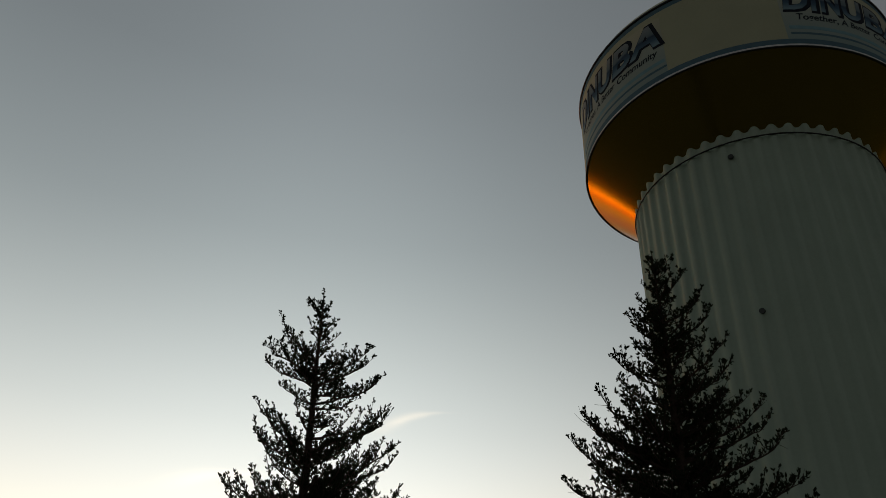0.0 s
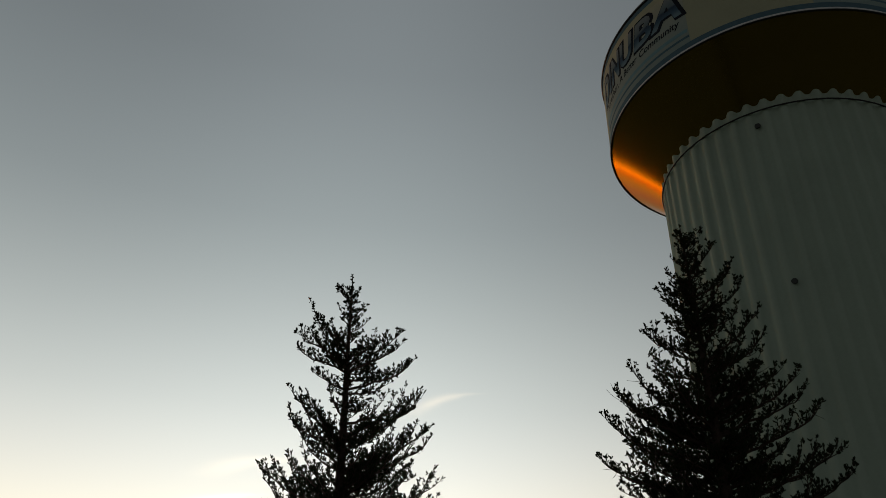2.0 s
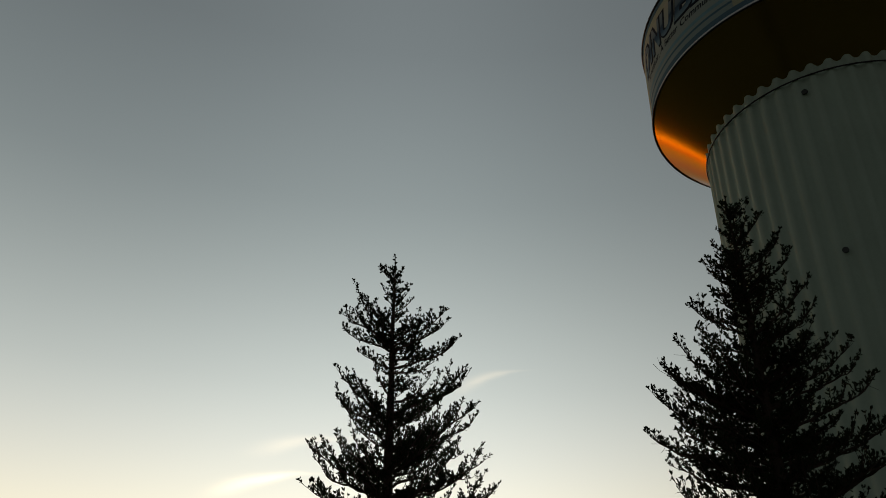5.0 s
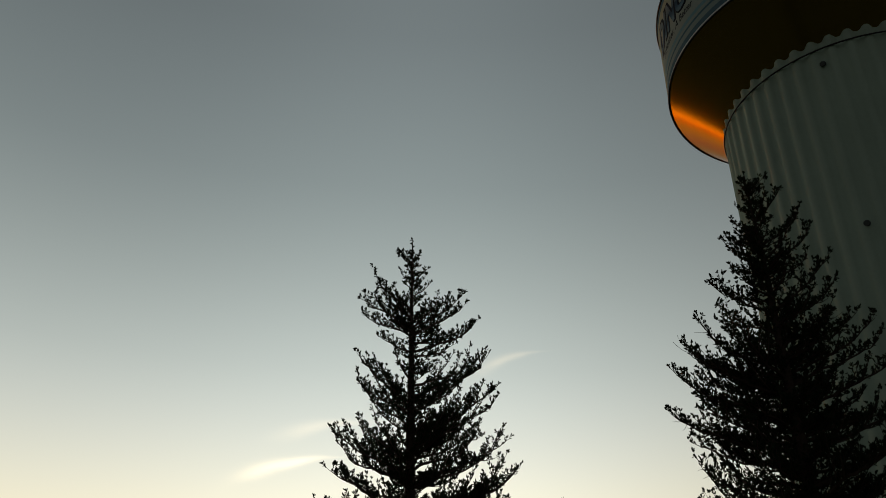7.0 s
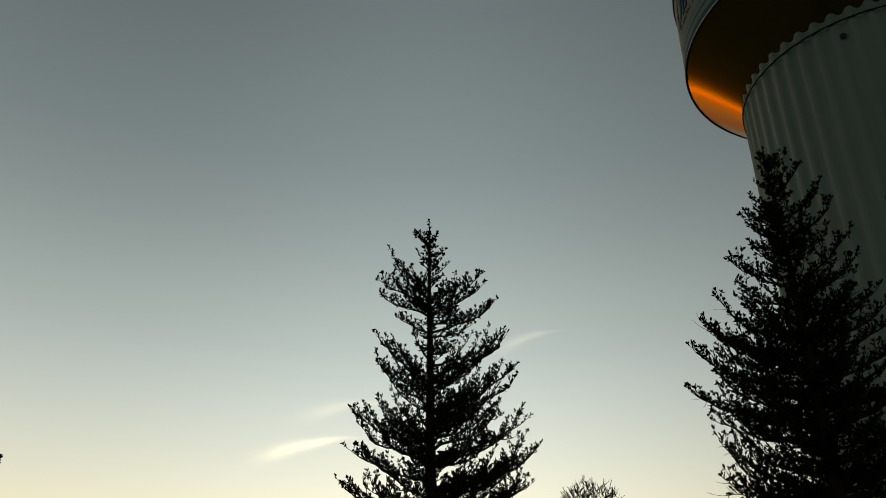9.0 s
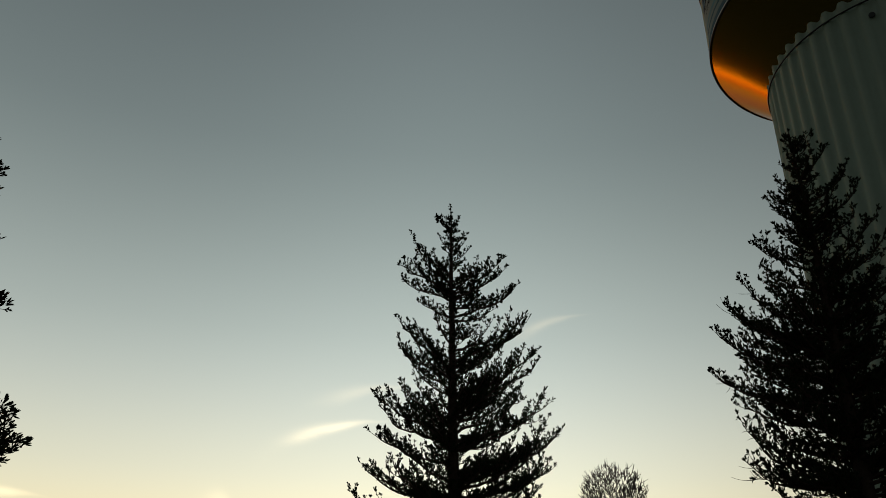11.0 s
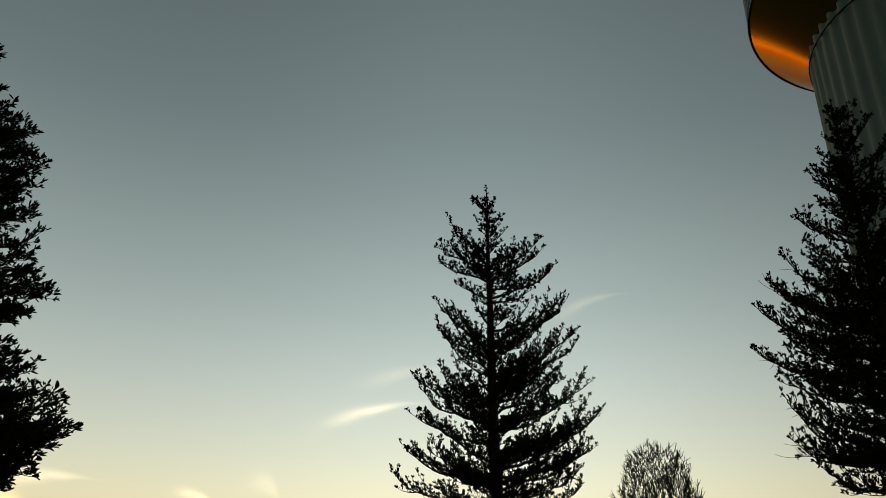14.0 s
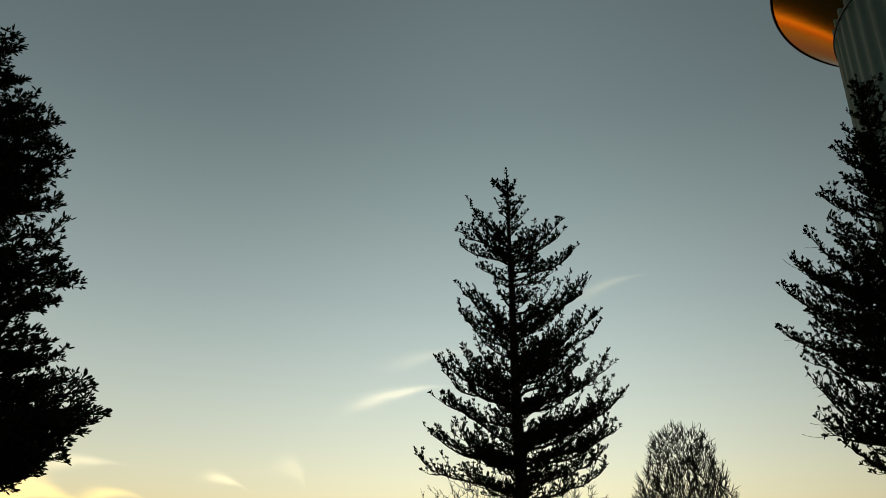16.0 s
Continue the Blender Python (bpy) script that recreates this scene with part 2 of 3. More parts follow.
def blades(roots, ways, lengths, widths, rng, stout=False):
    """Small three-sided leaves with a point at each end: slender ones with one ring, stout ones with two."""
    n = len(roots)
    ways = ways / (np.linalg.norm(ways, axis=1)[:, None] + 1e-9)
    side = np.cross(ways, rng.normal(size=(n, 3)))
    side /= np.linalg.norm(side, axis=1)[:, None] + 1e-9
    other = np.cross(ways, side)
    w = widths[:, None] * 0.5

    def ring(q, k):
        mid = roots + ways * (lengths * q)[:, None]
        return [mid + side * w * k, mid + (-0.6 * side + 0.6 * other) * w * k, mid + (-0.6 * side - 0.6 * other) * w * k]
    rings = [ring(0.3, 0.85), ring(0.72, 1.0)] if stout else [ring(0.45, 1.0)]
    V = np.stack([roots, *[p for r in rings for p in r], roots + ways * lengths[:, None]], 1).reshape(-1, 3)
    last = 3 * len(rings) + 1
    tri = [(0, 1, 2), (0, 2, 3), (0, 3, 1), (last, last - 2, last - 3), (last, last - 1, last - 2), (last, last - 3, last - 1)]
    if stout:
        tri += [t for i, j in ((1, 2), (2, 3), (3, 1)) for t in ((i, i + 3, j), (j, i + 3, j + 3))]
    return V, (np.arange(n)[:, None, None] * (last + 1) + np.array(tri)).reshape(-1, 3)


# ---- ground ----
bm = bmesh.new()
rings = [0.0, 4, 9, 16, 25, 40, 65, 110, 200, 400, 900, 2000, 4000]
prev = None
for r in rings:
    cur = [bm.verts.new((r * math.sin(2 * math.pi * i / 64), r * math.cos(2 * math.pi * i / 64),
                         0.05 * noise.noise(Vector((r * 0.07 * math.sin(i), r * 0.07 * math.cos(i), 0))) if r else 0.0)) for i in range(64 if r else 1)]
    if prev:
        for i in range(64):
            j = (i + 1) % 64
            bm.faces.new((prev[0], cur[i], cur[j]) if len(prev) == 1 else (prev[i], cur[i], cur[j], prev[j]))
    prev = cur
ground = part("ground", bm, SOIL, None, smooth=True)
tagged(ground, "flat ground of dry grass and bare soil", "ground", kind="structure")

# ---- water tower ----
TOWER = (20.03, 43.62)
R_COL, R_TANK = 7.88, 10.96
Z_RING, Z_RIM, Z_TOP = 34.45, 38.45, 44.9
tower = tagged(new("water_tower"), "tall pale water tower with fluted column and lettered tank", "water tower")
tower.location = (*TOWER, 0)

# fluted column: fifty rounded ribs
FLUTES, DEEP = 50, 0.19
bm = bmesh.new()
steps = FLUTES * 14
heights = [0.0, 0.3] + [2.4 * i for i in range(1, 15)] + [34.0, 36.5]
rows = []
for z in heights:
    row = []
    for i in range(steps):
        a = 360.0 * i / steps
        c = math.cos(radians((a + 3.8) * FLUTES))
        r = R_COL - DEEP / 2 + DEEP / 2 * math.tanh(1.3 * c) / math.tanh(1.3)
        row.append(bm.verts.new((r * math.sin(radians(a)), -r * math.cos(radians(a)), z)))
    rows.append(row)
for p, q in zip(rows, rows[1:]):
    for i in range(steps):
        j = (i + 1) % steps
        bm.faces.new((p[i], p[j], q[j], q[i]))
part("column", bm, COLUMN_PAINT, tower, "pale fluted steel column", smooth=True)
part("hoop", hoop(R_COL + 0.05, Z_RING, 0.045), BLACK_STEEL, tower, "thin dark cable ring round the column", smooth=True)
for z in (0.35,):
    part("base_plate", lathe([(7.3, 0.0), (8.35, 0.0), (8.35, z), (7.3, z)], 120, True), COLUMN_PAINT, tower)

# tank: conical underside, upright shell, low domed roof
cone = [(R_TANK - 0.02, Z_RIM)]
for i in range(24):  # the slope steepens slightly towards the column
    r, z = cone[-1]
    cone.append((r - 0.165, z - 0.165 * math.tan(radians(44.3 + 4.5 * i / 23))))
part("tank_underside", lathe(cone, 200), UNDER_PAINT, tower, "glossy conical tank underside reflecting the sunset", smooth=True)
part("tank_shell", lathe([(R_TANK, Z_RIM), (R_TANK, 40.6), (R_TANK, 42.7), (R_TANK, Z_TOP)], 200), TANK_PAINT, tower, "beige upright steel tank wall", smooth=True)
dome = [(R_TANK, Z_TOP + 0.06)] + [(R_TANK * math.cos(radians(a)), Z_TOP + 0.06 + 2.6 * math.sin(radians(a))) for a in (12, 25, 40, 55, 70, 82)] + [(0.01, Z_TOP + 2.7)]
part("roof", lathe(dome, 120), TANK_PAINT, tower, smooth=True)
part("lower_rim", hoop(R_TANK + 0.0, Z_RIM - 0.02, 0.06, 200), BLACK_STEEL, tower, "thin dark ring along the tank's lower edge", smooth=True)
part("upper_rim", hoop(R_TANK + 0.01, Z_TOP, 0.10, 200), BLACK_STEEL, tower, "dark ring along the tank's upper edge", smooth=True)


def band(name, z0, z1, mat, a0=0.0, a1=360.0, out=0.008, label=""):
    steps = max(4, int((a1 - a0) / 1.8))
    return part(name, lathe([(R_TANK - 0.02, z0), (R_TANK + out, z0), (R_TANK + out, z1), (R_TANK - 0.02, z1)], steps, True, a0, a1), mat, tower, label)


band("white_band", Z_RIM + 0.04, 38.64, WHITE_PAINT, label="narrow white painted band")
band("slate_band", 38.645, 39.05, SLATE_PAINT, label="slate blue painted band")
band("top_band", 44.42, 44.80, SLATE_PAINT, label="slate blue band below the upper rim")

for z, da in ((33.46, -29.9), (23.03, -30.8)):
    bm = bmesh.new()
    bmesh.ops.create_cone(bm, cap_ends=True, segments=20, radius1=0.17, radius2=0.16, depth=0.08)
    ob = part("vent_port", bm, PORT_STEEL, tower, "small round dark port")
    a = radians(da)
    ob.matrix_basis = Matrix.Translation((7.84 * math.sin(a), -7.84 * math.cos(a), z)) @ pose(0, 0, 0, 90, 0, da)


def wrapped_text(name, text, a0, a1, z0, z1, shear, bold, out, mat, label, spacing=1.0):
    """Lettering laid on the tank's wall, from angle a0 to a1 and height z0 to z1, cut into strips so that it bends."""
    def flat_mesh(weight):
        cu = bpy.data.curves.new("lettering", "FONT")
        cu.body, cu.shear, cu.offset, cu.resolution_u, cu.space_character = text, shear, weight, 3, spacing
        ob = new("lettering", cu)
        me = bpy.data.meshes.new_from_object(ob.evaluated_get(bpy.context.evaluated_depsgraph_get()))
        bpy.data.objects.remove(ob)
        bm = bmesh.new()
        bm.from_mesh(me)
        bpy.data.meshes.remove(me)
        return bm

    plain = flat_mesh(0.0)
    xs, ys = [v.co.x for v in plain.verts], [v.co.y for v in plain.verts]
    x0, x1, y0, y1 = min(xs), max(xs), min(ys), max(ys)
    plain.free()
    bm = flat_mesh(bold)
    for i in range(1, int(a1 - a0)):
        bmesh.ops.bisect_plane(bm, geom=bm.verts[:] + bm.edges[:] + bm.faces[:], plane_co=(x0 + (x1 - x0) * i / (a1 - a0), 0, 0), plane_no=(1, 0, 0))
    for v in bm.verts:
        a = radians(a0 + (a1 - a0) * (v.co.x - x0) / (x1 - x0))
        v.co = ((R_TANK + out) * math.sin(a), -(R_TANK + out) * math.cos(a), z0 + (z1 - z0) * (v.co.y - y0) / (y1 - y0))
    for f in bm.faces:
        f.normal_update()
        if f.normal.dot(Vector((f.calc_center_median().x, f.calc_center_median().y, 0))) < 0:
            f.normal_flip()
    me = bpy.data.meshes.new(name)
    bm.to_mesh(me)
    bm.free()
    me.materials.append(mat)
    ob = new(name, me)
    ob.parent = tower
    return tagged(ob, label)


LETTERS = (("D", 0.0, 8.4), ("I", 9.1, 11.7), ("N", 12.3, 20.0), ("U", 20.6, 29.0), ("B", 29.6, 38.3), ("A", 38.6, 50.0))
MOTTO = (("Together,", 3.2, 16.8, 40.58), ("A", 17.9, 20.3, 40.76), ("Better", 21.5, 29.8, 40.76), ("Community", 31.3, 48.9, 40.58))
for k in range(4):
    s = -2.7 + 90 * (k - 1)
    band("sign_panel", 39.055, 43.95, PANEL_PAINT, s - 1.4, s + 51.5, 0.006, "pale painted sign panel behind the lettering")
    band("dark_stripe", 39.46, 39.63, SLATE_PAINT, s - 0.1, s + 51.4, 0.012, "thin dark slate stripe")
    band("teal_stripe", 39.92, 40.20, TEAL_PAINT, s - 0.1, s + 51.0, 0.012, "pale teal painted stripe")
    for ch, a0, a1 in LETTERS:
        wrapped_text("letter_outline", ch, s + a0 + 0.45, s + a1 + 0.55, 41.62, 43.62, 0.2, 0.075, 0.014, NAVY_PAINT, "dark navy outline and drop shadow of a letter")
        wrapped_text("letter", ch, s + a0, s + a1 - 0.2, 41.70, 43.62, 0.2, 0.03, 0.022, LETTER_PAINT, "slanted blue block letter of the town name")
    for word, a0, a1, z0 in MOTTO:
        tagged(wrapped_text("motto_word", word, s + a0, s + a1, z0, 41.28, 0.2, 0.018, 0.014, NAVY_PAINT, "small dark slanted lettering of the motto"), kind="stuff")


# ---- conifers ----
def along(pts, q):
    """The place and the unit direction at the share q of a polyline."""
    n = len(pts) - 1
    i = min(int(q * n), n - 1)
    t = pts[i + 1] - pts[i]
    return pts[i] + t * (q * n - i), t / (np.linalg.norm(t) + 1e-9)


def conifer(name, az, dist, height, sides, seed, label, leaf, category="tree", offset=0.0, lean=0.0, trunk_r=0.215, whorl=1.8, inner=95, shorter=(0.22, 0.92), upturn=(0.25, 0.45),
            sub_gap=0.23, sub_len=0.38, gap=0.115, twig=0.23, lift=0.9, per_tuft=3, blade=(0.080, 0.031), spread=0.5, stout=True, stray=0.0, trim=0.11):
    """A conifer of whorled limbs. sides: (reach to the side, height of the tip, height at the trunk) of each limb in the outline;
    shorter limbs of the same whorls turn to the front and the back and fill the crown."""
    rng = np.random.default_rng(seed)
    a = radians(az)
    tree = tagged(new(name), label, category, "conifers near the tower")
    tree.matrix_basis = pose(dist * math.sin(a), dist * math.cos(a), 0, 0, 0, -az)
    zs = np.linspace(-0.15, height, 30)
    wob = np.cumsum(rng.normal(0, 0.008, (30, 2)), axis=0)
    axis = np.stack([wob[:, 0] + offset + lean * (zs / height - 0.6), wob[:, 1], zs], 1)
    rad = trunk_r * (1 - zs / height) ** 0.9 + 0.010
    rad[0] *= 1.3
    v, f = tubes([(axis, rad)], 12)
    mesh_object("trunk", v, f, BARK, tree, "straight dark trunk", True)
    low_z, top_z = min(z for _, z, _ in sides), max(z for _, z, _ in sides)
    limbs = []
    for x, z, z0 in sides:
        limbs.append((z, z0, (90.0 if x > 0 else -90.0) + rng.normal(0, 9), max(abs(x) - trim, 0.12), True))
        for _ in range(int(whorl * (0.6 + 0.45 * abs(x)) + rng.random())):
            turn = rng.uniform(20, 160)
            reach = abs(x) * rng.uniform(*shorter) * (0.8 + 0.25 * abs(math.cos(radians(turn - 90))) ** 0.5)
            reach = min(reach, 0.9 * abs(x) / max(0.3, abs(math.sin(radians(turn)))))
            dz = rng.normal(-0.05, 0.2) + rng.normal(0, 0.35) * (1 - reach / abs(x))
            limbs.append((z0 + (z - z0) * reach / abs(x) + dz, z0 + dz, (turn if x > 0 else -turn), max(reach, 0.12), False))
    for i in range(inner):  # short shoots clothe the stem between the whorls
        z = low_z + (top_z - low_z) * (i + rng.random()) / inner
        reach = rng.uniform(0.2, 0.55) * (1.15 - 0.6 * (z - low_z) / (top_z - low_z))
        limbs.append((z, z - 0.45 * reach, i * 137.5 + rng.normal(0, 15), reach, False))
    for z, z0, way, reach, outer in limbs:
        h = min(max((z - low_z) / (top_z - low_z), 0), 1)
        c = np.array([np.interp(z0, zs, axis[:, 0]), np.interp(z0, zs, axis[:, 1])])
        d = np.array([math.sin(radians(way)), math.cos(radians(way))])
        perp = np.array([d[1], -d[0]])
        reach_now = max(0.1, reach - c[0] * d[0])
        n = max(7, int(reach / 0.12))
        s = np.linspace(0, 1, n)
        k = upturn[1] + (upturn[0] - upturn[1]) * h + rng.normal(0, 0.13)
        swing = np.cumsum(rng.normal(0, 0.026, (n, 3)), axis=0)
        swing -= np.outer(s, swing[-1])
        pts = np.empty((n, 3))
        pts[:, :2] = c + d * (reach_now * s)[:, None] + perp * (rng.normal(0, 0.10) * reach * s * s)[:, None]
        pts[:, 2] = z0 + (z - z0) * ((1 - k) * s + k * s ** 5.5)
        pts += swing * min(1.0, reach)
        r0 = 0.010 + 0.015 * reach
        stems = [(pts, r0 * (1 - s) ** 0.8 + 0.004, 0.14)]
        # side branches fan out flat from the limb and turn up at their ends
        m = int(reach / sub_gap) if reach > 0.4 else 0
        for j in range(m):
            q = 0.14 + 0.78 * (j + rng.random()) / m
            p, t = along(pts, q)
            side = np.array([t[1], -t[0], 0.0])
            side /= np.linalg.norm(side) + 1e-9
            w = t * rng.uniform(0.6, 1.1) + side * (1 if j % 2 else -1) * rng.uniform(0.35, 0.95) + np.array([0, 0, rng.normal(0.18 * lift, 0.32)])
            w /= np.linalg.norm(w)
            ln = sub_len * reach * (1.15 - 0.75 * q) * rng.uniform(0.55, 1.15)
            u = np.linspace(0, 1, 5)
            sub = p + w * (ln * u)[:, None] + np.array([0, 0, 0.3 * lift * ln]) * (u ** 2.5)[:, None] + rng.normal(0, 0.008, (5, 3)) * u[:, None]
            stems.append((sub, 0.35 * r0 * (1 - u) + 0.0035, 0.08))
        wood, roots, ways = [], [], []
        for pts_s, _, start in stems:
            seg = np.linalg.norm(np.diff(pts_s, axis=0), axis=1).sum()
            m = max(2, int(seg / gap))
            for j in range(m + 1):
                q = 1.0 if j == m else min(max(start + (1 - start) * (j + rng.uniform(-0.4, 0.4)) / m, 0.03), 1.0)
                p, t = along(pts_s, q)
                side = np.array([t[1], -t[0], 0.0])
                side /= np.linalg.norm(side) + 1e-9
                ln = twig * (1.1 - 0.5 * q) * rng.uniform(0.3, 1.15) * min(1.0, 0.55 + 0.4 * reach)
                if j == m:
                    ln *= 0.5
                    w = t + np.array([0, 0, 0.25 * lift])
                else:
                    w = t * rng.uniform(0.2, 1.0) + side * (1 if j % 2 else -1) * rng.uniform(0.1, 0.8) + np.array([0, 0, lift * rng.uniform(-0.05, 1.15)])
                w /= np.linalg.norm(w)
                u = np.linspace(0, 1, 3)
                bend = np.array([0, 0, 0.3 * lift * ln])
                wood.append((p + w * (ln * u)[:, None] + bend * (u * u)[:, None], 0.005 * (1 - u) + 0.003))
                k_n = max(1, int(ln / (blade[0] * 0.9)))
                for e in range(k_n + 1):
                    uu = (e + 0.6) / (k_n + 0.6)
                    base = p + w * ln * uu + bend * uu * uu
                    many = per_tuft + (3 if e == k_n else 0)
                    roots += [base] * many
                    ways += [w * 0.8 + np.array([0, 0, 0.35 * lift])] * many
        if outer and rng.random() < stray and h < 0.6:  # bare, hooked twigs past the foliage
            for _ in range(rng.integers(1, 4)):
                u = np.linspace(0, 1, 6)[:, None]
                p, w = along(pts, rng.uniform(0.8, 1.0))
                w = w + rng.normal(0, 0.35, 3)
                ln = rng.uniform(0.12, 0.28)
                wood.append((p + w * ln * u + np.array([0, 0, -0.1]) * u + np.array([0, 0, rng.uniform(-0.05, 0.25)]) * u * u, np.linspace(0.007, 0.004, 6)))
        v, f = tubes([(x, r) for x, r, _ in stems], 5)
        v2, f2 = tubes(wood, 3)
        limb = mesh_object("limb", np.concatenate([v, v2]), np.concatenate([f, f2 + len(v)]), BARK, tree)
        roots, ways = np.array(roots), np.array(ways)
        roots += rng.normal(0, 0.010, roots.shape)
        ways = ways + rng.normal(0, spread, ways.shape)
        sizes = rng.uniform(0.6, 1.25, len(roots))
        v, f = blades(roots, ways, sizes * blade[0], sizes * blade[1], rng, stout)
        mesh_object("foliage", v, f, leaf, limb)
    # leading shoot: small tufts round the last metre of the stem
    roots, ways = [], []
    for i in range(11):
        q = i / 10.0
        c, _ = along(axis[-4:], 1 - q)
        w = np.array([math.cos(i * 2.4) * 0.7, math.sin(i * 2.4) * 0.7, 0.75]) if i else np.array([0, 0, 1.0])
        ln = 0.02 + 0.14 * q * rng.uniform(0.5, 1.2)
        for e in range(9):
            roots.append(c + w * ln * rng.uniform(0.3, 1.0))
            ways.append(w * 0.8 + rng.normal(0, 0.5, 3))
    roots, ways = np.array(roots), np.array(ways)
    v, f = blades(roots, ways, rng.uniform(0.7, 1.2, len(roots)) * blade[0], np.full(len(roots), blade[1]), rng, stout)
    tagged(mesh_object("leading_shoot", v, f, leaf, tree), kind="stuff")
    return tree


CENTRE_WEST = [(-0.52, 12.3, 11.99), (-0.5, 11.82, 11.32), (-1.2, 11.77, 10.66), (-1.03, 11.26, 10.42), (-1.49, 10.94, 10.18), (-1.39, 10.62, 9.95),
               (-1.05, 10.05, 9.48), (-1.52, 9.51, 8.06), (-1.09, 9.42, 8.35), (-1.44, 8.94, 7.84), (-1.16, 8.44, 7.42), (-1.06, 8.15, 7.13),
               (-1.36, 7.72, 6.72), (-1.67, 7.55, 6.45), (-1.99, 7.41, 6.18), (-1.76, 6.62, 5.72), (-2.06, 6.6, 5.39), (-2.22, 5.86, 4.88),
               (-2.05, 5.59, 4.73), (-2.4, 5.2, 4.34), (-0.83, 4.29, 4.28)]
CENTRE_EAST = [(0.18, 12.32, 11.99), (0.47, 11.92, 11.4), (0.53, 11.47, 11.04), (1.07, 11.28, 10.26), (1.37, 10.95, 10.02), (1.54, 10.54, 9.87),
               (1.75, 10.22, 9.48), (1.93, 9.59, 8.57), (2.01, 9.44, 8.35), (1.75, 8.99, 7.99), (1.88, 8.76, 7.42), (2.18, 8.54, 7.27), (2.16, 8.32, 7.06),
               (1.85, 7.82, 6.72), (2.38, 7.7, 6.31), (2.17, 7.25, 6.11), (2.38, 6.81, 5.65), (2.69, 6.63, 5.45), (2.5, 5.84, 4.98), (2.14, 5.32, 4.54),
               (1.09, 4.75, 4.42), (0.64, 4.41, 4.28)]
conifer("conifer", -10.3, 19.0, 12.72, CENTRE_WEST + CENTRE_EAST, 11, "slender dark conifer with open upswept branches against the dusk sky", NEEDLES, lean=-0.3)
TOWER_WEST = [(-0.29, 12.71, 12.26), (-0.54, 12.14, 11.71), (-0.65, 11.65, 11.1), (-0.88, 11.43, 10.87), (-0.97, 11.21, 10.5), (-0.82, 10.84, 10.21),
              (-0.74, 10.53, 9.92), (-1.38, 10.23, 9.5), (-1.3, 9.63, 8.83), (-1.18, 9.1, 8.43), (-1.82, 9.19, 7.86), (-2.19, 8.96, 7.77),
              (-2.23, 8.56, 7.31), (-2.49, 8.23, 7.16), (-1.96, 7.68, 6.83), (-2.35, 7.1, 6.26), (-2.62, 7.06, 6.14), (-1.9, 6.45, 5.5), (-1.7, 6.05, 5.15), (-2.26, 6.33, 4.77),
              (-2.34, 5.53, 4.67), (-2.2, 5.12, 4.77)]
TOWER_EAST = [(0.12, 12.62, 12.33), (0.44, 12.58, 12.14), (0.73, 12.37, 11.55), (1.04, 11.71, 10.94), (1.15, 10.98, 10.35), (0.98, 10.57, 9.99),
              (1.4, 10.38, 9.37), (1.39, 9.79, 8.89), (1.3, 9.45, 8.56), (1.16, 9.04, 8.43), (1.62, 8.97, 8.15), (1.88, 8.81, 7.83), (2.03, 8.66, 7.53),
              (2.18, 8.14, 7.07), (1.45, 7.44, 6.83), (1.99, 7.26, 6.48), (2.38, 7.1, 6.12), (2.5, 6.5, 5.5), (2.4, 5.7, 4.95), (2.2, 5.2, 4.75)]
conifer("conifer", 16.45, 17.5, 12.9, TOWER_WEST + TOWER_EAST, 23, "bushy dark conifer standing before the water tower column", NEEDLES, offset=-0.09,
        whorl=2.4, inner=140, stray=0.6)
REDWOOD_EAST = [(0.21, 11.03, 10.95), (0.25, 10.27, 10.17), (0.56, 10.22, 10.01), (0.94, 9.83, 9.47), (1.07, 9.46, 9.05), (1.26, 9.27, 8.79),
                (1.49, 8.97, 8.44), (1.43, 8.72, 8.2), (1.19, 8.41, 7.96), (1.15, 8.18, 7.74), (1.47, 8.06, 7.53), (1.55, 7.87, 7.33), (1.65, 7.46, 6.91),
                (1.72, 7.22, 6.66), (1.98, 6.82, 6.23), (2.04, 6.66, 6.07), (1.81, 6.22, 5.65), (2.03, 5.78, 5.19), (2.06, 5.4, 4.8), (2.31, 5.14, 4.51),
                (2.59, 4.92, 4.26), (2.79, 4.58, 3.9), (2.62, 4.29, 3.63), (2.59, 4.15, 3.49), (2.4, 3.89, 3.25), (2.19, 3.71, 3.1), (1.8, 3.67, 3.1),
                (1.59, 3.39, 2.85), (1.1, 3.3, 3.2)]
REDWOOD_WEST = [(-0.3, 10.6, 10.2), (-0.6, 10.1, 9.6), (-1, 9.6, 9.1), (-1.3, 9, 8.4), (-1.5, 8.4, 7.9), (-1.6, 7.8, 7.2), (-1.8, 7.1, 6.6),
                (-1.9, 6.4, 5.9), (-2.1, 5.8, 5.3), (-2.3, 5.2, 4.7), (-2.5, 4.6, 4.1), (-2.4, 4.1, 3.6), (-2.1, 3.7, 3.4)]
conifer("redwood", -49.5, 14.0, 11.1, REDWOOD_EAST + REDWOOD_WEST, 37, "dense dark redwood with feathery drooping sprays", REDWOOD_LEAF, whorl=3.1, inner=120, shorter=(0.3, 1.0),
        upturn=(0.05, 0.1), sub_gap=0.2, sub_len=0.4, gap=0.095, twig=0.3, lift=0.4, per_tuft=3, blade=(0.105, 0.029), spread=0.38, trim=0.16)


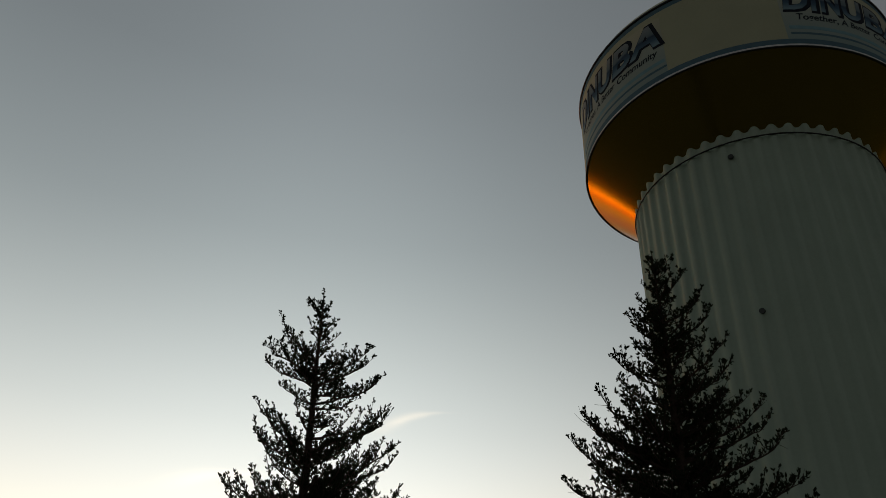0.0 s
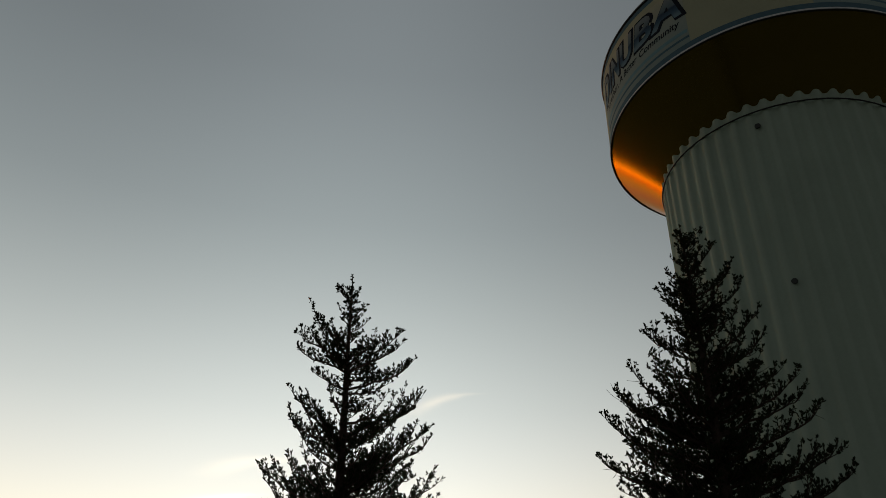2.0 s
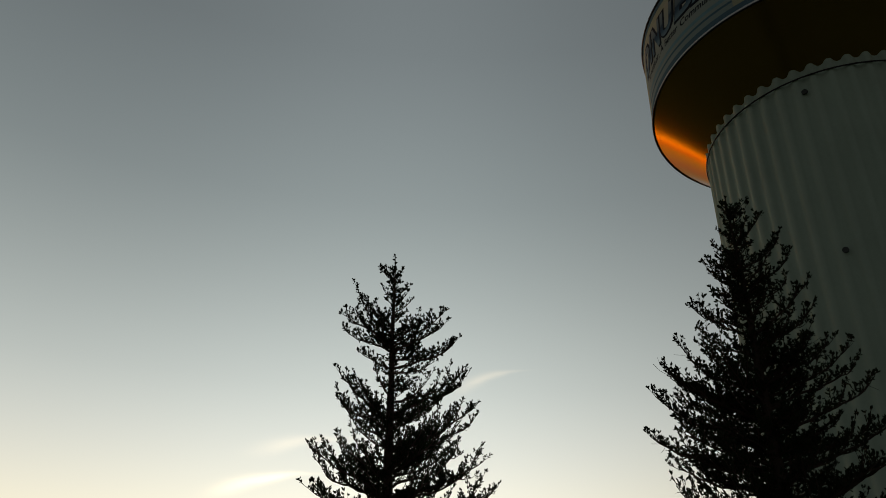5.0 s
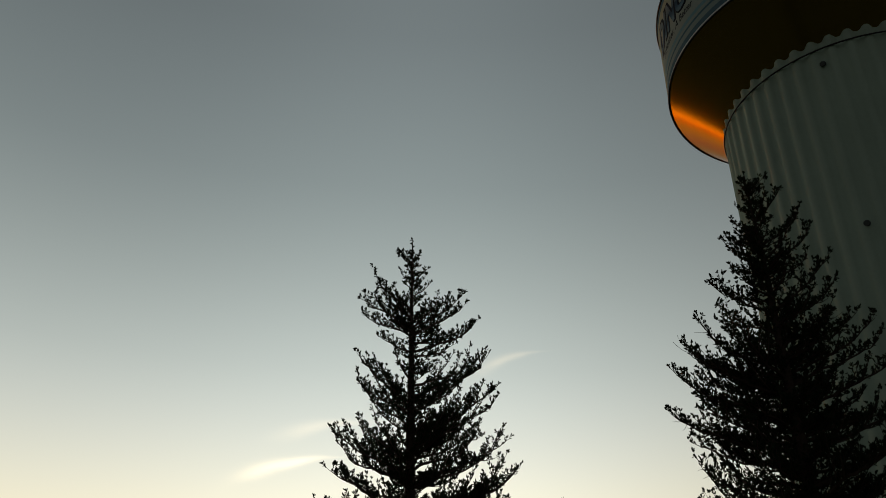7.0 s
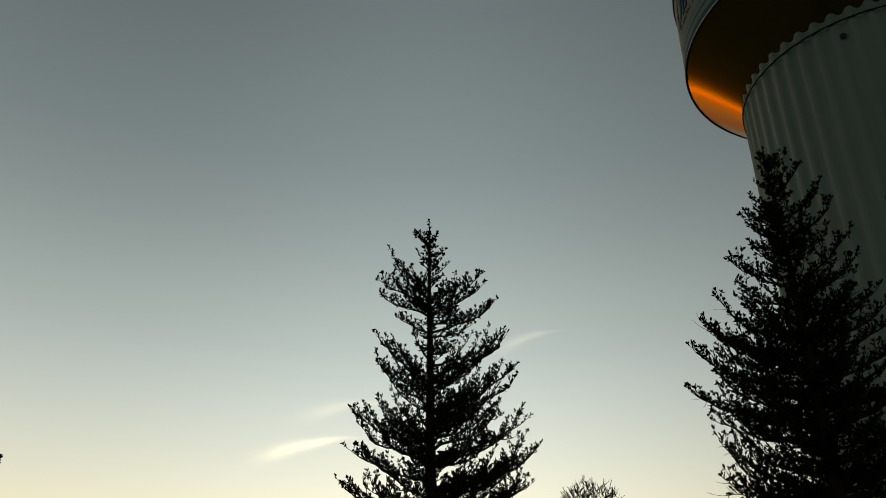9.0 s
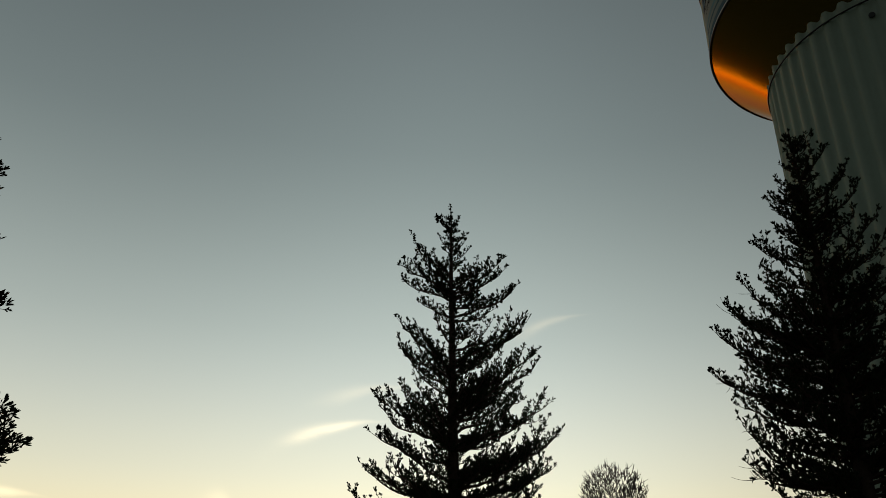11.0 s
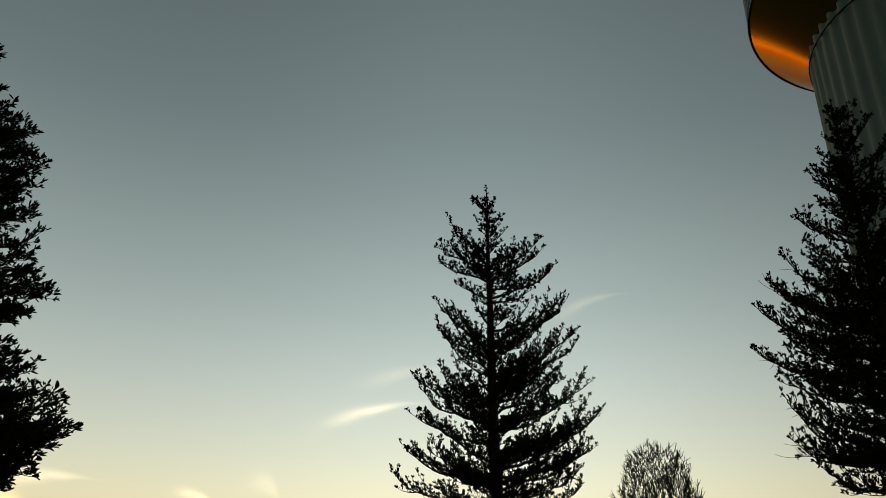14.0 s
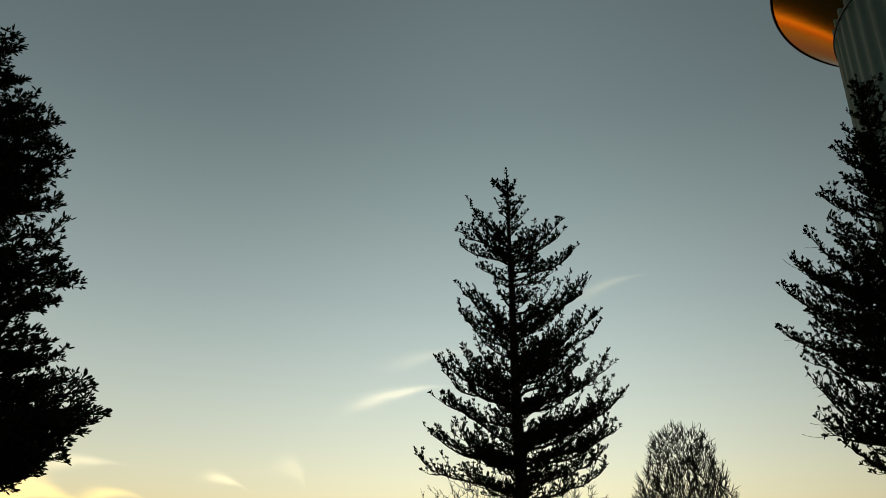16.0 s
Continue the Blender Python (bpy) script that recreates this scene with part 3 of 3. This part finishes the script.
# ---- bare trees ----
def bare_tree(az, dist, height, crown_low, half, seed, label, count, trunk_r, thin, round_top=2.2):
    """A leafless tree: shoots join the nearest limb below them, and limbs thicken with what they carry."""
    rng = np.random.default_rng(seed)
    a = radians(az)
    tree = tagged(new("bare_tree"), label, "tree", "bare trees")
    tree.matrix_basis = pose(dist * math.sin(a), dist * math.cos(a), 0, 0, 0, -az)
    fork = crown_low * 0.42
    nodes = [np.array([0.0, 0, z]) for z in np.linspace(-0.1, fork, 6)]
    up_of = [None, 0, 1, 2, 3, 4]
    goals = []
    while len(goals) < count:
        p = rng.uniform(-1, 1, 3)
        p[2] = rng.random() ** 0.8
        w = math.sqrt(max(0.0, 1 - p[2] ** round_top))
        if math.hypot(p[0], p[1]) < w:
            goals.append(np.array([p[0] * half, p[1] * half, fork + 0.6 + (height - fork - 0.9) * p[2]]))
    root = np.array([0, 0, fork])
    goals.sort(key=lambda g: np.linalg.norm(g - root))
    for g in goals:
        arr = np.array(nodes[5:])
        dv = g - arr
        dd = np.linalg.norm(dv, axis=1)
        pen = dd * (2.0 - 1.1 * dv[:, 2] / (dd + 1e-9)) + 0.10 * np.linalg.norm(arr - root, axis=1)
        j = int(np.argmin(pen)) + 5
        start, last = nodes[j], j
        k = max(2, int(np.linalg.norm(g - start) / 0.28))
        out = np.array([g[0] - start[0], g[1] - start[1], 0])
        for i in range(1, k + 1):
            q = i / k
            nodes.append(start + (g - start) * q + out * 0.05 * math.sin(q * math.pi) * (1 - q) + rng.normal(0, 0.03, 3) * (q < 1))
            up_of.append(last)
            last = len(nodes) - 1
    kids = [[] for _ in nodes]
    for i, u in enumerate(up_of):
        if u is not None:
            kids[u].append(i)
    load = np.ones(len(nodes))
    for i in range(len(nodes) - 1, 0, -1):
        load[up_of[i]] += load[i]
    rad = np.maximum(thin, trunk_r * (load / load[0]) ** 0.52)
    chains, stack = [], [0]
    while stack:
        i = stack.pop()
        chain = [i] if up_of[i] is None else [up_of[i], i]
        while kids[i]:
            best = max(kids[i], key=lambda c: load[c])
            stack += [c for c in kids[i] if c != best]
            chain.append(best)
            i = best
        chains.append(chain)
    P = np.array(nodes)

    def tube_of(chain):
        r = rad[chain].copy()
        r[0] = r[min(1, len(r) - 1)]
        return (P[chain], r)
    v, f = tubes([tube_of(chains[0])], 8)
    mesh_object("trunk", v, f, GREY_BARK, tree, "bare grey trunk", True)
    big = [c for c in chains[1:] if load[c[1]] > 14][:60]
    for c in big:
        v, f = tubes([tube_of(c)], 6)
        mesh_object("limb", v, f, GREY_BARK, tree)
    small = [tube_of(c) for c in chains[1:] if load[c[1]] <= 14]
    for i in range(6, len(nodes)):
        for _ in range(3 if P[i][2] > fork + 0.8 else 0):
            if rng.random() < 0.6:
                ln = rng.uniform(0.08, 0.34)
                w = np.array([P[i][0] / half * 0.6, P[i][1] / half * 0.6, 0.7]) + rng.normal(0, 0.5, 3)
                w /= np.linalg.norm(w)
                u = np.linspace(0, 1, 3)[:, None]
                small.append((P[i] + w * ln * u + np.array([0, 0, 0.25]) * ln * u * u, np.array([thin, thin * 0.85, thin * 0.5])))
    v, f = tubes(small, 4)
    tagged(mesh_object("twig_mass", v, f, GREY_BARK, tree, "fine leafless twigs"), kind="stuff")
    return tree


bare_tree(0.75, 32.0, 9.05, 6.0, 1.98, 5, "bare leafless tree with dense upright twigs", 1800, 0.22, 0.0115, 2.3)
bare_tree(-10.5, 40.0, 8.75, 5.2, 5.6, 8, "wide bare leafless tree behind a conifer", 900, 0.22, 0.011, 4.0)
